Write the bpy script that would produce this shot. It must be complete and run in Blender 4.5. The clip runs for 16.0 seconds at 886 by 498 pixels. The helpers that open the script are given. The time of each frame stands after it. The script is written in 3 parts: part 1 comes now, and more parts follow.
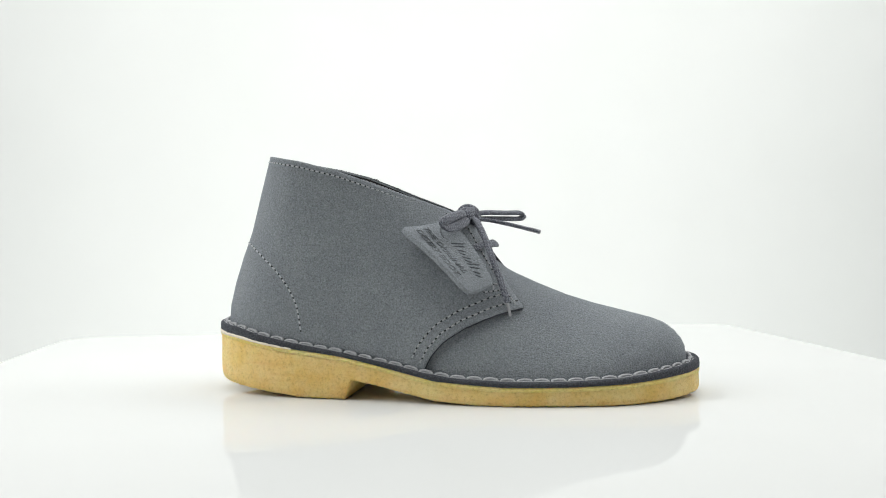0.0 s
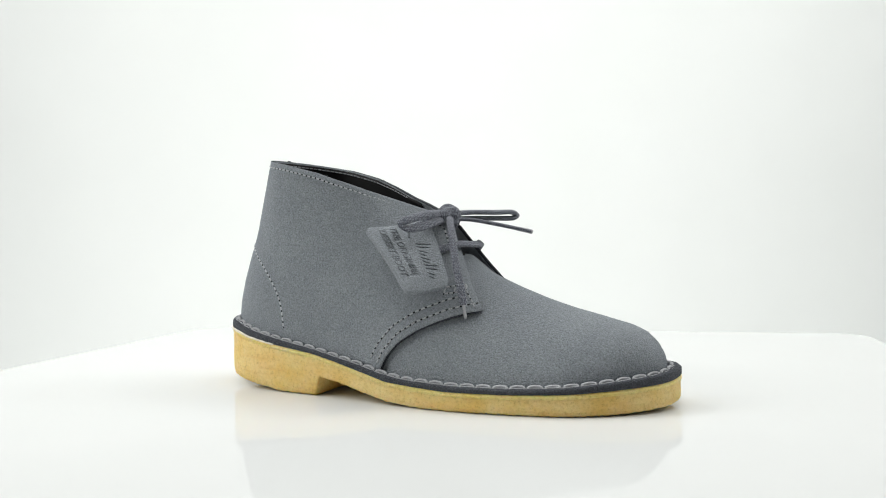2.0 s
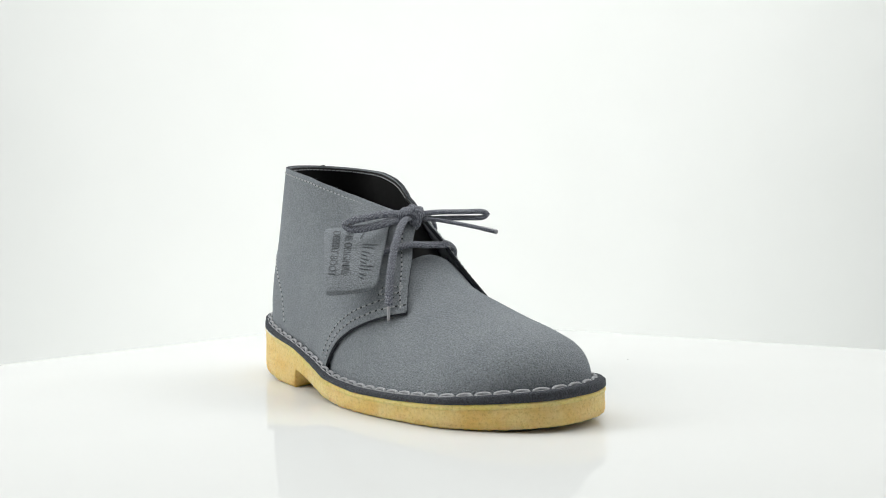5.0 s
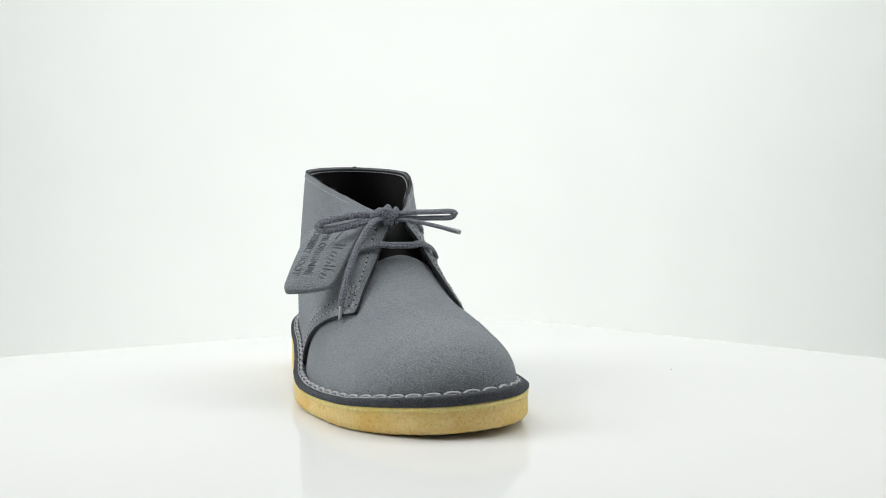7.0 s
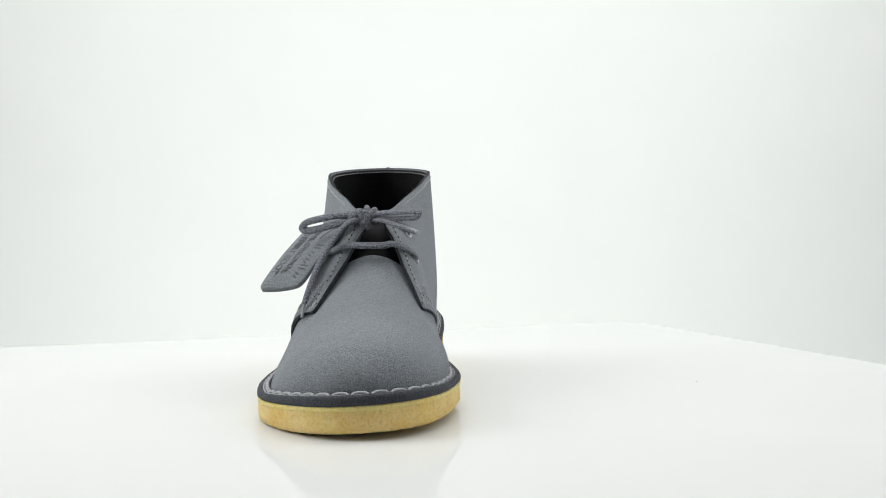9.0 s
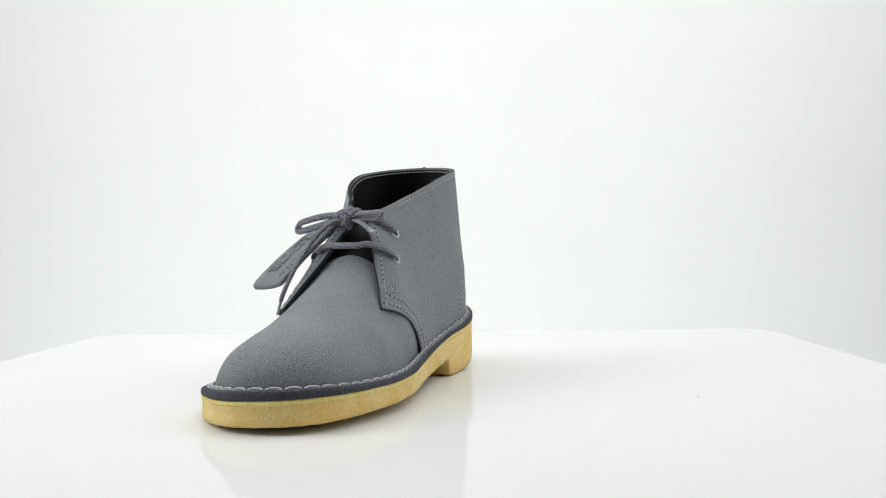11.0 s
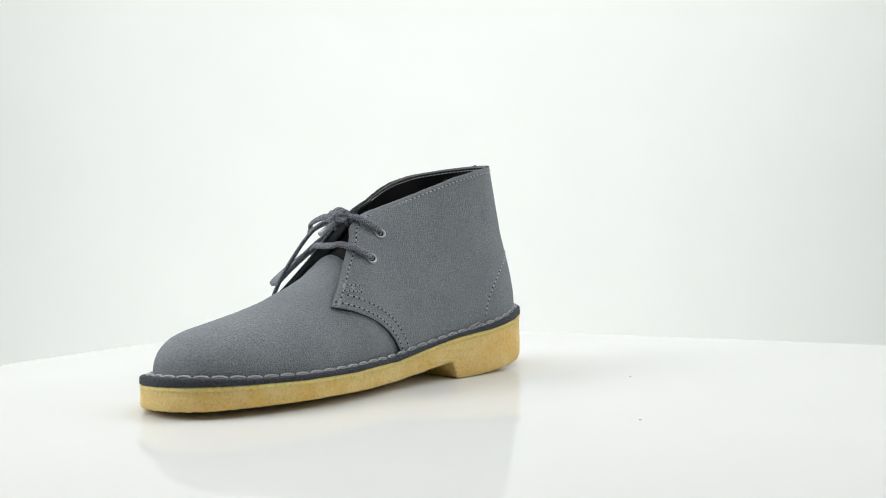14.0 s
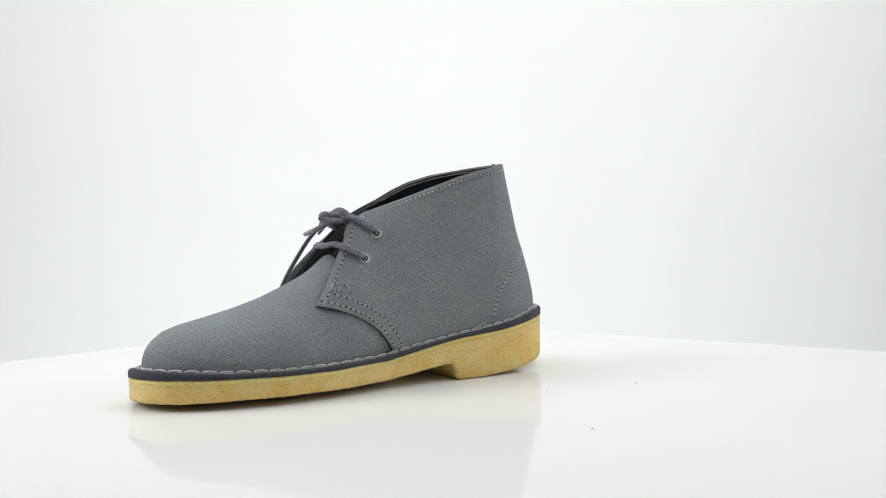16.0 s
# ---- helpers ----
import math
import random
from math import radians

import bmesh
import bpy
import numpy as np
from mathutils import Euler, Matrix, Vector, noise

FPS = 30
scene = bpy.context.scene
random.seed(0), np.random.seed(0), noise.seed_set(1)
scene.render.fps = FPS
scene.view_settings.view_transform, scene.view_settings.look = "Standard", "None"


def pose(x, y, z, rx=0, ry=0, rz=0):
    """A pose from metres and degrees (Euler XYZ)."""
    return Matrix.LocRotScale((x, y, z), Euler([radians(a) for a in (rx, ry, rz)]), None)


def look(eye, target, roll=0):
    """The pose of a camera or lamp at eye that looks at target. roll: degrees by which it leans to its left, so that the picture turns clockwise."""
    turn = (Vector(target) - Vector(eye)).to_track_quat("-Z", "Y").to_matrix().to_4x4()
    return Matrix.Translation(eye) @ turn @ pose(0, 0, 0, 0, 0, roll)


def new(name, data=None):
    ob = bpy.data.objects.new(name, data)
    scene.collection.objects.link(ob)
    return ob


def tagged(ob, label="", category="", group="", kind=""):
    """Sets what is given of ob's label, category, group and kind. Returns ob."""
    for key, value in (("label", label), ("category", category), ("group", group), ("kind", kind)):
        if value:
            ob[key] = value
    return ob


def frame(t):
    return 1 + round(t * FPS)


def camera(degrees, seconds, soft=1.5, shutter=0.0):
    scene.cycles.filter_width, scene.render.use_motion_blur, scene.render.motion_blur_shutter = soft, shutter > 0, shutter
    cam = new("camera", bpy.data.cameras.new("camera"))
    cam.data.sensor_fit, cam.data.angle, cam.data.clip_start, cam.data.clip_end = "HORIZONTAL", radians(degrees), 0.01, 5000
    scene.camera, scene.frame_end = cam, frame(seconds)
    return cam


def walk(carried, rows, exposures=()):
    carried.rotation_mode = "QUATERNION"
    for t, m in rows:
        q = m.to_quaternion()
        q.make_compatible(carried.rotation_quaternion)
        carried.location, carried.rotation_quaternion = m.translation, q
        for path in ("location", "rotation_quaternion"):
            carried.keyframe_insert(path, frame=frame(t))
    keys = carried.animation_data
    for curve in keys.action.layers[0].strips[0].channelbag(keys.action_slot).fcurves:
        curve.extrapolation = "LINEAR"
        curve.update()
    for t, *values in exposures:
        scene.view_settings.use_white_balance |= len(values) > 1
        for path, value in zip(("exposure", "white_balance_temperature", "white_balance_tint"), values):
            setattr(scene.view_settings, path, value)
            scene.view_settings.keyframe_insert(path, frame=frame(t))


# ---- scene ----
# A suede boot turns on a white glossy board before a white backdrop and a still camera.
cam = camera(52.08, 16.0, soft=1.0)
EYE = (0.0, -0.58, 0.0897)
AIM = (EYE[0] + math.sin(radians(1.793)), EYE[1] + math.cos(radians(1.793)), EYE[2] - math.tan(radians(0.683)))
walk(cam, [(0.0, look(EYE, AIM, -0.677)), (16.0, look(EYE, AIM, -0.677))], [(0.0, -0.02), (4.2, -0.02), (6.3, -0.09), (16.0, -0.09)])

# turn of the board, degrees at seconds
TURN = [(0.0, 0.0), (1.0, -9.0), (2.0, -17.9), (3.0, -26.75), (4.0, -35.55), (5.25, -46.5), (6.5, -57.5), (7.5, -66.2), (8.5, -74.8),
        (9.0, -79.1), (10.25, -90.2), (11.5, -101.5), (12.0, -106.05), (12.5, -110.45), (13.0, -114.85), (13.5, -119.2), (14.0, -122.75),
        (14.5, -125.3), (15.0, -127.9), (15.5, -130.65), (16.0, -133.5)]
BOOT_AT, BOOT_YAW = Vector((0.0, -0.035, 0.0)), -15.0

# ---- light ----
scene.view_settings.exposure = 0.0
world = bpy.data.worlds.new("world")
scene.world = world
world.use_nodes = True
world.node_tree.nodes["Background"].inputs["Color"].default_value = (1.0, 1.0, 1.0, 1.0)
world.node_tree.nodes["Background"].inputs["Strength"].default_value = 0.3


def softbox(name, eye, target, sx, sy, power, colour=(1.0, 1.0, 1.0)):
    data = bpy.data.lights.new(name, "AREA")
    data.shape, data.size, data.size_y, data.energy, data.color = "RECTANGLE", sx, sy, power, colour
    ob = new(name, data)
    ob.matrix_basis = look(eye, target)
    return ob


WHITE = (0.99, 1.0, 0.981)
softbox("softbox_top", (0.0, 0.1, 1.12), (0.0, 0.1, 0.0), 1.3, 1.1, 9.0, WHITE)
softbox("softbox_key", (-1.05, -0.12, 0.72), (0.0, 0.0, 0.08), 0.6, 0.8, 8.2, WHITE)
softbox("softbox_side", (1.05, -0.15, 0.75), (0.0, 0.0, 0.08), 0.6, 0.8, 3.4, WHITE)
# unseen strip lamps, added to brighten the backdrop evenly
softbox("backdrop_fill", (-0.95, 0.2, 1.15), (-0.95, 1.0, 0.25), 1.0, 0.3, 3.8, WHITE)
softbox("backdrop_fill", (1.0, 0.2, 1.15), (1.0, 1.0, 0.25), 1.0, 0.3, 5.8, WHITE)
softbox("backdrop_fill", (0.1, 0.4, -0.3), (0.1, 1.0, 0.25), 2.7, 0.12, 4.2, WHITE)


# ---- materials ----
def material(name):
    m = bpy.data.materials.new(name)
    m.use_nodes = True
    nt = m.node_tree
    return m, nt, nt.nodes["Principled BSDF"]


def node(nt, kind, **values):
    n = nt.nodes.new(kind)
    for key, value in values.items():
        n.inputs[key].default_value = value
    return n


def noise_of(nt, coord, scale, detail=3.0, rough=0.5):
    n = node(nt, "ShaderNodeTexNoise", Scale=scale, Detail=detail, Roughness=rough)
    nt.links.new(coord, n.inputs["Vector"])
    return n.outputs["Fac"]


def ramp(nt, fac, stops):
    n = nt.nodes.new("ShaderNodeValToRGB")
    while len(n.color_ramp.elements) < len(stops):
        n.color_ramp.elements.new(0.5)
    for e, (pos, col) in zip(n.color_ramp.elements, stops):
        e.position, e.color = pos, (*col, 1.0)
    nt.links.new(fac, n.inputs["Fac"])
    return n.outputs["Color"]


def mixed(nt, fac, a, b, blend="MIX"):
    n = nt.nodes.new("ShaderNodeMix")
    n.data_type, n.blend_type = "RGBA", blend
    for value, socket in ((fac, n.inputs[0]), (a, n.inputs[6]), (b, n.inputs[7])):
        if isinstance(value, (int, float)):
            socket.default_value = value
        elif isinstance(value, tuple):
            socket.default_value = (*value, 1.0)
        else:
            nt.links.new(value, socket)
    return n.outputs[2]


def bump(nt, bsdf, height, strength, distance):
    n = node(nt, "ShaderNodeBump", Strength=strength, Distance=distance)
    nt.links.new(height, n.inputs["Height"])
    nt.links.new(n.outputs["Normal"], bsdf.inputs["Normal"])


def coords(nt):
    return nt.nodes.new("ShaderNodeTexCoord").outputs["Object"]


def suede(name, dark, light, grain=1350.0, sheen=0.16):
    m, nt, b = material(name)
    c = coords(nt)
    fine = noise_of(nt, c, grain * 0.8, 2.0, 0.5)
    pebble = noise_of(nt, c, grain, 2.0, 0.5)
    broad = noise_of(nt, c, 30.0, 3.0, 0.5)
    nap = mixed(nt, 0.5, fine, pebble)
    col = ramp(nt, nap, [(0.32, dark), (0.68, light)])
    shade = ramp(nt, broad, [(0.3, (0.92, 0.92, 0.93)), (0.7, (1.06, 1.06, 1.05))])
    nt.links.new(mixed(nt, 1.0, col, shade, "MULTIPLY"), b.inputs["Base Color"])
    b.inputs["Roughness"].default_value = 0.95
    b.inputs["Specular IOR Level"].default_value = 0.15
    b.inputs["Sheen Weight"].default_value = sheen
    b.inputs["Sheen Roughness"].default_value = 0.5
    b.inputs["Sheen Tint"].default_value = (0.8, 0.85, 0.95, 1.0)
    bump(nt, b, pebble, 1.0, 0.0011)
    return m


def plain(name, colour, rough=0.6, grain=400.0, amount=0.1, metal=0.0, relief=0.2, spec=0.4):
    m, nt, b = material(name)
    c = coords(nt)
    f = noise_of(nt, c, grain, 4.0)
    lo, hi = tuple(v * (1 - amount) for v in colour), tuple(min(1.0, v * (1 + amount)) for v in colour)
    nt.links.new(ramp(nt, f, [(0.3, lo), (0.7, hi)]), b.inputs["Base Color"])
    b.inputs["Roughness"].default_value, b.inputs["Metallic"].default_value = rough, metal
    b.inputs["Specular IOR Level"].default_value = spec
    bump(nt, b, f, relief, 0.0004)
    return m


def crepe(name, dark, light, stain):
    m, nt, b = material(name)
    c = coords(nt)
    fine = noise_of(nt, c, 620.0, 5.0, 0.7)
    broad = noise_of(nt, c, 55.0, 4.0, 0.6)
    layers = nt.nodes.new("ShaderNodeMapping")
    layers.inputs["Scale"].default_value = (0.18, 0.18, 2.4)
    nt.links.new(c, layers.inputs["Vector"])
    streak = noise_of(nt, layers.outputs["Vector"], 130.0, 4.0, 0.6)
    col = mixed(nt, ramp(nt, broad, [(0.35, (0, 0, 0)), (0.7, (1, 1, 1))]), dark, light)
    col = mixed(nt, ramp(nt, streak, [(0.52, (0, 0, 0)), (0.74, (0.32, 0.32, 0.32))]), col, stain)
    speck = ramp(nt, fine, [(0.32, (0.80, 0.75, 0.66)), (0.46, (0.98, 0.97, 0.95)), (0.66, (1.06, 1.06, 1.08))])
    nt.links.new(mixed(nt, 1.0, col, speck, "MULTIPLY"), b.inputs["Base Color"])
    b.inputs["Roughness"].default_value = 0.55
    b.inputs["Specular IOR Level"].default_value = 0.3
    b.inputs["Subsurface Weight"].default_value = 0.4
    b.inputs["Subsurface Radius"].default_value = (1.0, 0.6, 0.2)
    b.inputs["Subsurface Scale"].default_value = 0.003
    bump(nt, b, fine, 0.9, 0.0016)
    return m


def cord(name, dark, light):
    m, nt, b = material(name)
    c = coords(nt)
    weave = node(nt, "ShaderNodeTexVoronoi", Scale=1250.0, Randomness=0.4)
    nt.links.new(c, weave.inputs["Vector"])
    f = noise_of(nt, c, 1400.0, 3.0)
    fac = mixed(nt, 0.35, ramp(nt, weave.outputs["Distance"], [(0.1, (1, 1, 1)), (0.65, (0, 0, 0))]), f)
    nt.links.new(ramp(nt, fac, [(0.2, dark), (0.75, light)]), b.inputs["Base Color"])
    b.inputs["Roughness"].default_value = 0.85
    b.inputs["Specular IOR Level"].default_value = 0.2
    b.inputs["Sheen Weight"].default_value = 0.2
    bump(nt, b, fac, 0.9, 0.0007)
    return m


SUEDE = suede("grey_suede", (0.148, 0.161, 0.176), (0.335, 0.362, 0.387))
SUEDE_WELT = suede("welt_suede", (0.03, 0.032, 0.038), (0.08, 0.085, 0.096))
# dark tone of the loose fibres; on the quarters' rim it paints a shadow line
SUEDE_EDGE = suede("dark_suede_edge_shade", (0.02, 0.022, 0.026), (0.045, 0.048, 0.055))
LINING = plain("black_lining", (0.007, 0.007, 0.0075), 0.7, 300.0, 0.2, spec=0.2)
CREPE = crepe("crepe_rubber", (0.90, 0.615, 0.195), (0.97, 0.755, 0.35), (0.76, 0.44, 0.13))
CREPE_TOP = crepe("pale_crepe", (0.92, 0.69, 0.22), (0.95, 0.765, 0.34), (0.78, 0.55, 0.19))
THREAD = plain("grey_thread", (0.50, 0.51, 0.54), 0.8, 1500.0, 0.25)
LETTER = suede("pressed_suede", (0.10, 0.108, 0.118), (0.215, 0.232, 0.248))
THREAD_DARK = plain("dark_thread", (0.41, 0.42, 0.445), 0.8, 1500.0, 0.25)
THREAD_PALE = plain("pale_thread", (0.42, 0.425, 0.445), 0.8, 1500.0, 0.2)
LACE = cord("lace_cord", (0.09, 0.097, 0.122), (0.35, 0.365, 0.415))
EYELET = plain("grey_eyelet", (0.42, 0.43, 0.45), 0.35, 300.0, 0.1, metal=0.6, relief=0.05)
# near-black stands in for the shade inside needle holes and eyelets
HOLE_SHADE = plain("hole_shade", (0.01, 0.01, 0.011), 0.9)
# pale grey puts the lace tip's thin highlight into its colour
AGLET = plain("aglet_highlight", (0.36, 0.36, 0.38), 0.2, 300.0, 0.1, relief=0.05, spec=0.8)
GLUE = plain("dried_glue", (0.8, 0.72, 0.6), 0.5, 300.0, 0.1)
DUST = plain("dust", (0.4, 0.4, 0.4), 0.9)
BASE = plain("turntable_base", (0.7, 0.7, 0.7), 0.5, 50.0, 0.03)


def white_sheet(name, colour, rough, spec, ior, relief):
    m, nt, b = material(name)
    c = coords(nt)
    f = noise_of(nt, c, 6.0, 4.0)
    nt.links.new(ramp(nt, f, [(0.3, tuple(v * 0.98 for v in colour)), (0.7, colour)]), b.inputs["Base Color"])
    b.inputs["Roughness"].default_value = rough
    b.inputs["Specular IOR Level"].default_value = spec
    b.inputs["IOR"].default_value = ior
    bump(nt, b, noise_of(nt, c, 9.0, 2.0), relief, 0.002)
    return m


ACRYLIC = white_sheet("white_acrylic", (0.745, 0.755, 0.75), 0.03, 0.5, 1.12, 0.02)
# tones of the unseen panels, set for the fill they throw back
GREY_BOUNCE = plain("grey_bounce", (0.31, 0.31, 0.31), 0.9, 20.0, 0.1)
WHITE_BOUNCE = plain("white_bounce", (0.62, 0.63, 0.62), 0.9, 20.0, 0.04)
FABRIC = white_sheet("white_fabric", (0.82, 0.835, 0.825), 0.95, 0.1, 1.4, 0.1)


# ---- helpers for meshes; shapes are given in millimetres ----
def mesh_of(name, bm, mat, smooth=True):
    me = bpy.data.meshes.new(name)
    bm.normal_update()
    bm.to_mesh(me)
    bm.free()
    me.materials.append(mat)
    for p in me.polygons:
        p.use_smooth = smooth
    return me


def part(name, bm, mat, parent=None, label="", smooth=True):
    ob = new(name, mesh_of(name, bm, mat, smooth))
    ob.parent = parent
    return tagged(ob, label)


def millimetres(bm):
    bmesh.ops.scale(bm, vec=(0.001, 0.001, 0.001), verts=bm.verts)
    return bm


def grid(bm, rows, close=False):
    """Faces over a table of points; close joins each row's ends."""
    vs = [[bm.verts.new(p) for p in row] for row in rows]
    n = len(vs[0])
    for a, b in zip(vs, vs[1:]):
        for i in range(n if close else n - 1):
            j = (i + 1) % n
            bm.faces.new((a[i], a[j], b[j], b[i]))
    return vs


def catmull(points, per=8, closed=False):
    """A smooth run through the given points."""
    ps = [np.array(p, float) for p in points]
    n = len(ps)
    out = []
    for i in range(n if closed else n - 1):
        if closed:
            a, b, c, d = ps[i - 1], ps[i], ps[(i + 1) % n], ps[(i + 2) % n]
        else:
            a, b, c, d = ps[max(i - 1, 0)], ps[i], ps[i + 1], ps[min(i + 2, n - 1)]
        for k in range(per):
            t = k / per
            out.append(0.5 * (2 * b + (c - a) * t + (2 * a - 5 * b + 4 * c - d) * t * t + (3 * b - a - 3 * c + d) * t ** 3))
    if not closed:
        out.append(ps[-1])
    return np.array(out)


def even(points, step=None, count=None, closed=False):
    """Points at even steps along a run, and the step."""
    ps = np.array(points, float)
    if closed:
        ps = np.vstack([ps, ps[:1]])
    s = np.concatenate([[0], np.cumsum(np.linalg.norm(np.diff(ps, axis=0), axis=1))])
    count = count or max(2, int(round(s[-1] / step)))
    at = np.linspace(0, s[-1], count + 1)[:count] if closed else np.linspace(0, s[-1], count)
    return np.stack([np.interp(at, s, ps[:, k]) for k in range(ps.shape[1])], 1)


def sweep(bm, path, wide, thick, up=(0, 0, 1), sides=10, taper=1.0, per=6, twist=0.0):
    """A cord of oval section along a smooth path, with closed rounded ends."""
    ps = catmull(path, per)
    up = Vector(up)
    rows = []
    n = len(ps)
    for i, p in enumerate(ps):
        d = Vector(ps[min(i + 1, n - 1)] - ps[max(i - 1, 0)]).normalized()
        side = d.cross(up)
        side = side.normalized() if side.length > 1e-4 else Vector((0, 1, 0))
        top = side.cross(d).normalized()
        turn = twist * i / max(n - 1, 1)
        side, top = side * math.cos(turn) + top * math.sin(turn), top * math.cos(turn) - side * math.sin(turn)
        k = (1 + (taper - 1) * i / (n - 1)) * (0.55 if i in (0, n - 1) else 1.0)
        rows.append([Vector(p) + side * (wide / 2 * k * math.cos(a)) + top * (thick / 2 * k * math.sin(a))
                     for a in (2 * math.pi * j / sides for j in range(sides))])
    vs = grid(bm, rows, True)
    bm.faces.new(vs[0][::-1])
    bm.faces.new(vs[-1])


# ---- the boot's forms, in millimetres: x to the toe, y to the inner side, z up ----
EDGE = [(-126.5, 9), (-125, -3), (-120, -13.5), (-111.5, -23.5), (-100, -31), (-84, -37), (-60, -40), (-30, -41.5), (0, -44), (31, -47.5), (59, -48),
        (80, -45.7), (104, -40.5), (124, -34), (140, -23.5), (151, -13), (159, -3), (163.4, 6.5), (164.8, 16), (164.2, 26), (161, 36), (152.5, 47),
        (137, 56.2), (118, 61.2), (96, 64), (75, 63.5), (50, 59.5), (25, 53.5), (2, 51), (-24, 50), (-50, 50), (-75, 48.6), (-92, 44.3),
        (-104, 38), (-113, 31), (-120, 23.5), (-125, 16)]
EDGE_RUN = even(catmull(EDGE, 10, True), count=600, closed=True)


def inset(run, d):
    """A closed run moved inwards by d."""
    fore, back = np.roll(run, -1, 0), np.roll(run, 1, 0)
    t = fore - back
    t /= np.linalg.norm(t, axis=1)[:, None]
    n = np.stack([-t[:, 1], t[:, 0]], 1)
    return run + n * (d if np.isscalar(d) else np.asarray(d)[:, None])


def lean(x, y):
    """The forefoot leans: its inner side stands higher than its outer side."""
    return np.interp(x, [-60, 40], [0.018, 0.05]) * (y - 8) + np.interp(x, [-60, 40], [0.0, 1.2])


def welt_top(x, y=0.0):
    return np.interp(x, [-127, -103, -85, -68, -50, -33, -17, 0, 16, 32, 63, 93, 123, 140, 165],
                     [40.8, 39.1, 35.2, 32.0, 29.1, 26.5, 23.4, 20.3, 16.9, 14.8, 13.4, 13.2, 14.2, 15.6, 17.6]) + lean(x, y)


def crepe_top(x, y=0.0):
    return np.interp(x, [-127, -103, -84, -66, -49, -33, -16, 0, 22, 60, 96, 130, 165],
                     [35.0, 33.7, 30.7, 28.0, 26.2, 24.2, 21.0, 17.5, 13.0, 10.8, 10.7, 11.5, 12.9]) + lean(x, y)


GROUND = -1.3  # height of the board under the boot


def sole_bottom(x, y):
    """Worn up behind the heel, and lifted a little on the inner side of the tread."""
    base = np.interp(x, [-127, -120, -111, -80, -60, -42, -31.5, -29, -27, -10, 0, 22, 45, 150, 165],
                     [8.2, 7.4, 6.0, 2.6, 0.5, 0.0, 0.0, 6.0, 11.0, 8.0, 5.8, 1.4, 0.0, 0.0, 0.6]) + GROUND
    return base + 0.045 * max(y + 32.0, 0.0) * float(np.interp(x, [-25, 30], [0, 1]))


FEATHER = inset(EDGE_RUN, 7.0)
_back = int(np.argmin(FEATHER[:, 0]))
OUTER = np.roll(FEATHER, -_back, 0)
_tip = int(np.argmax(OUTER[:, 0]))
OUTER, INNER = OUTER[:_tip + 1], np.vstack([OUTER[_tip:], OUTER[:1]])[::-1]


def feather(x):
    """The outer and the inner side's y at the foot of the upper."""
    return (np.interp(x, OUTER[:, 0], OUTER[:, 1]), np.interp(x, INNER[:, 0], INNER[:, 1]))


def ridge_y(x):
    return np.interp(x, [-125, -60, -20, 20, 70, 120, 160], [8.6, 8.6, 10.2, 11.5, 15.0, 17.5, 16.0])


def fullness(x):
    return np.interp(x, [20, 70, 100, 130, 150, 160], [1.6, 1.6, 1.66, 1.86, 2.2, 2.3])


VAMP_TIP = float(OUTER[-1, 0])
VAMP_X = [20, 42, 55, 72, 89, 105, 121, 137, 145, 151, 155.0, 157.0, VAMP_TIP]
VAMP_Z = [98, 80.3, 70.3, 62.4, 55.3, 50.3, 46.2, 42.2, 39.2, 34.8, 30.0, 25.4, 16.5]
QUARTER_X = [-130, -60, -40, -20, -6, 5, 17, 32, 39, 46, 56.5, 66, 72]
QUARTER_Z = [330, 330, 236, 166, 135.5, 123, 110.5, 98, 90.5, 82.6, 73, 64.3, 60]
HEEL_X = -65.0


def back_x(z):
    return np.interp(z, [35, 41, 50, 63, 79, 95, 119, 142], [-118.0, -118.2, -117.2, -114.2, -109.2, -103.2, -96.8, -90.3])


def side_y(x, z, side, ridge):
    """The y of the upper's surface on the outer (-1) or inner (1) side."""
    outer, inner = feather(max(x, HEEL_X))
    base = float(welt_top(x, 8.0))
    h = min(max((z - base) / (ridge - base), 0.0), 0.995)
    p = float(fullness(x))
    k = (1 - h ** p) ** (1 / p)
    mid = (outer + inner) / 2 * (1 - h) + float(ridge_y(x)) * h
    half = (inner - outer) / 2 * k + float(np.interp(z, [34, 65, 95, 139], [0, 1.2, 0.8, 0.2]) * np.interp(x, [-20, 20], [1, 0]))
    if x < HEEL_X:
        r = min((HEEL_X - x) / (HEEL_X - float(back_x(z))), 1.0)
        p = float(np.interp(z, [50, 88, 141], [2.05, 1.78, 1.70]))
        half *= (1 - r ** p) ** (1 / p)
    return mid + side * half


def quarter_y(x, z, side):
    return side_y(x, z, side, float(np.interp(x, QUARTER_X, QUARTER_Z)))


# front edge of the quarters: from the welt up the curved seam to the corner, then up the facing
FRONT_V = [0, 0.06, 0.12, 0.18, 0.24, 0.28, 0.30, 0.42, 0.58, 0.68, 0.77, 0.9, 1.0]
FRONT_X = [15, 19.5, 26.5, 37, 51, 62, 67, 57.5, 46, 39, 34, 24, 19]
FRONT_Z = [17, 26, 34, 40.5, 46.2, 49, 49.7, 61, 77, 87.6, 95.5, 103, 106.5]
COLLAR_X, COLLAR_Z = [-93, -83, -61, -40, -23, -6, 8, 19], [141.5, 139.8, 135.4, 129.5, 122.8, 115.6, 110.0, 105.2]


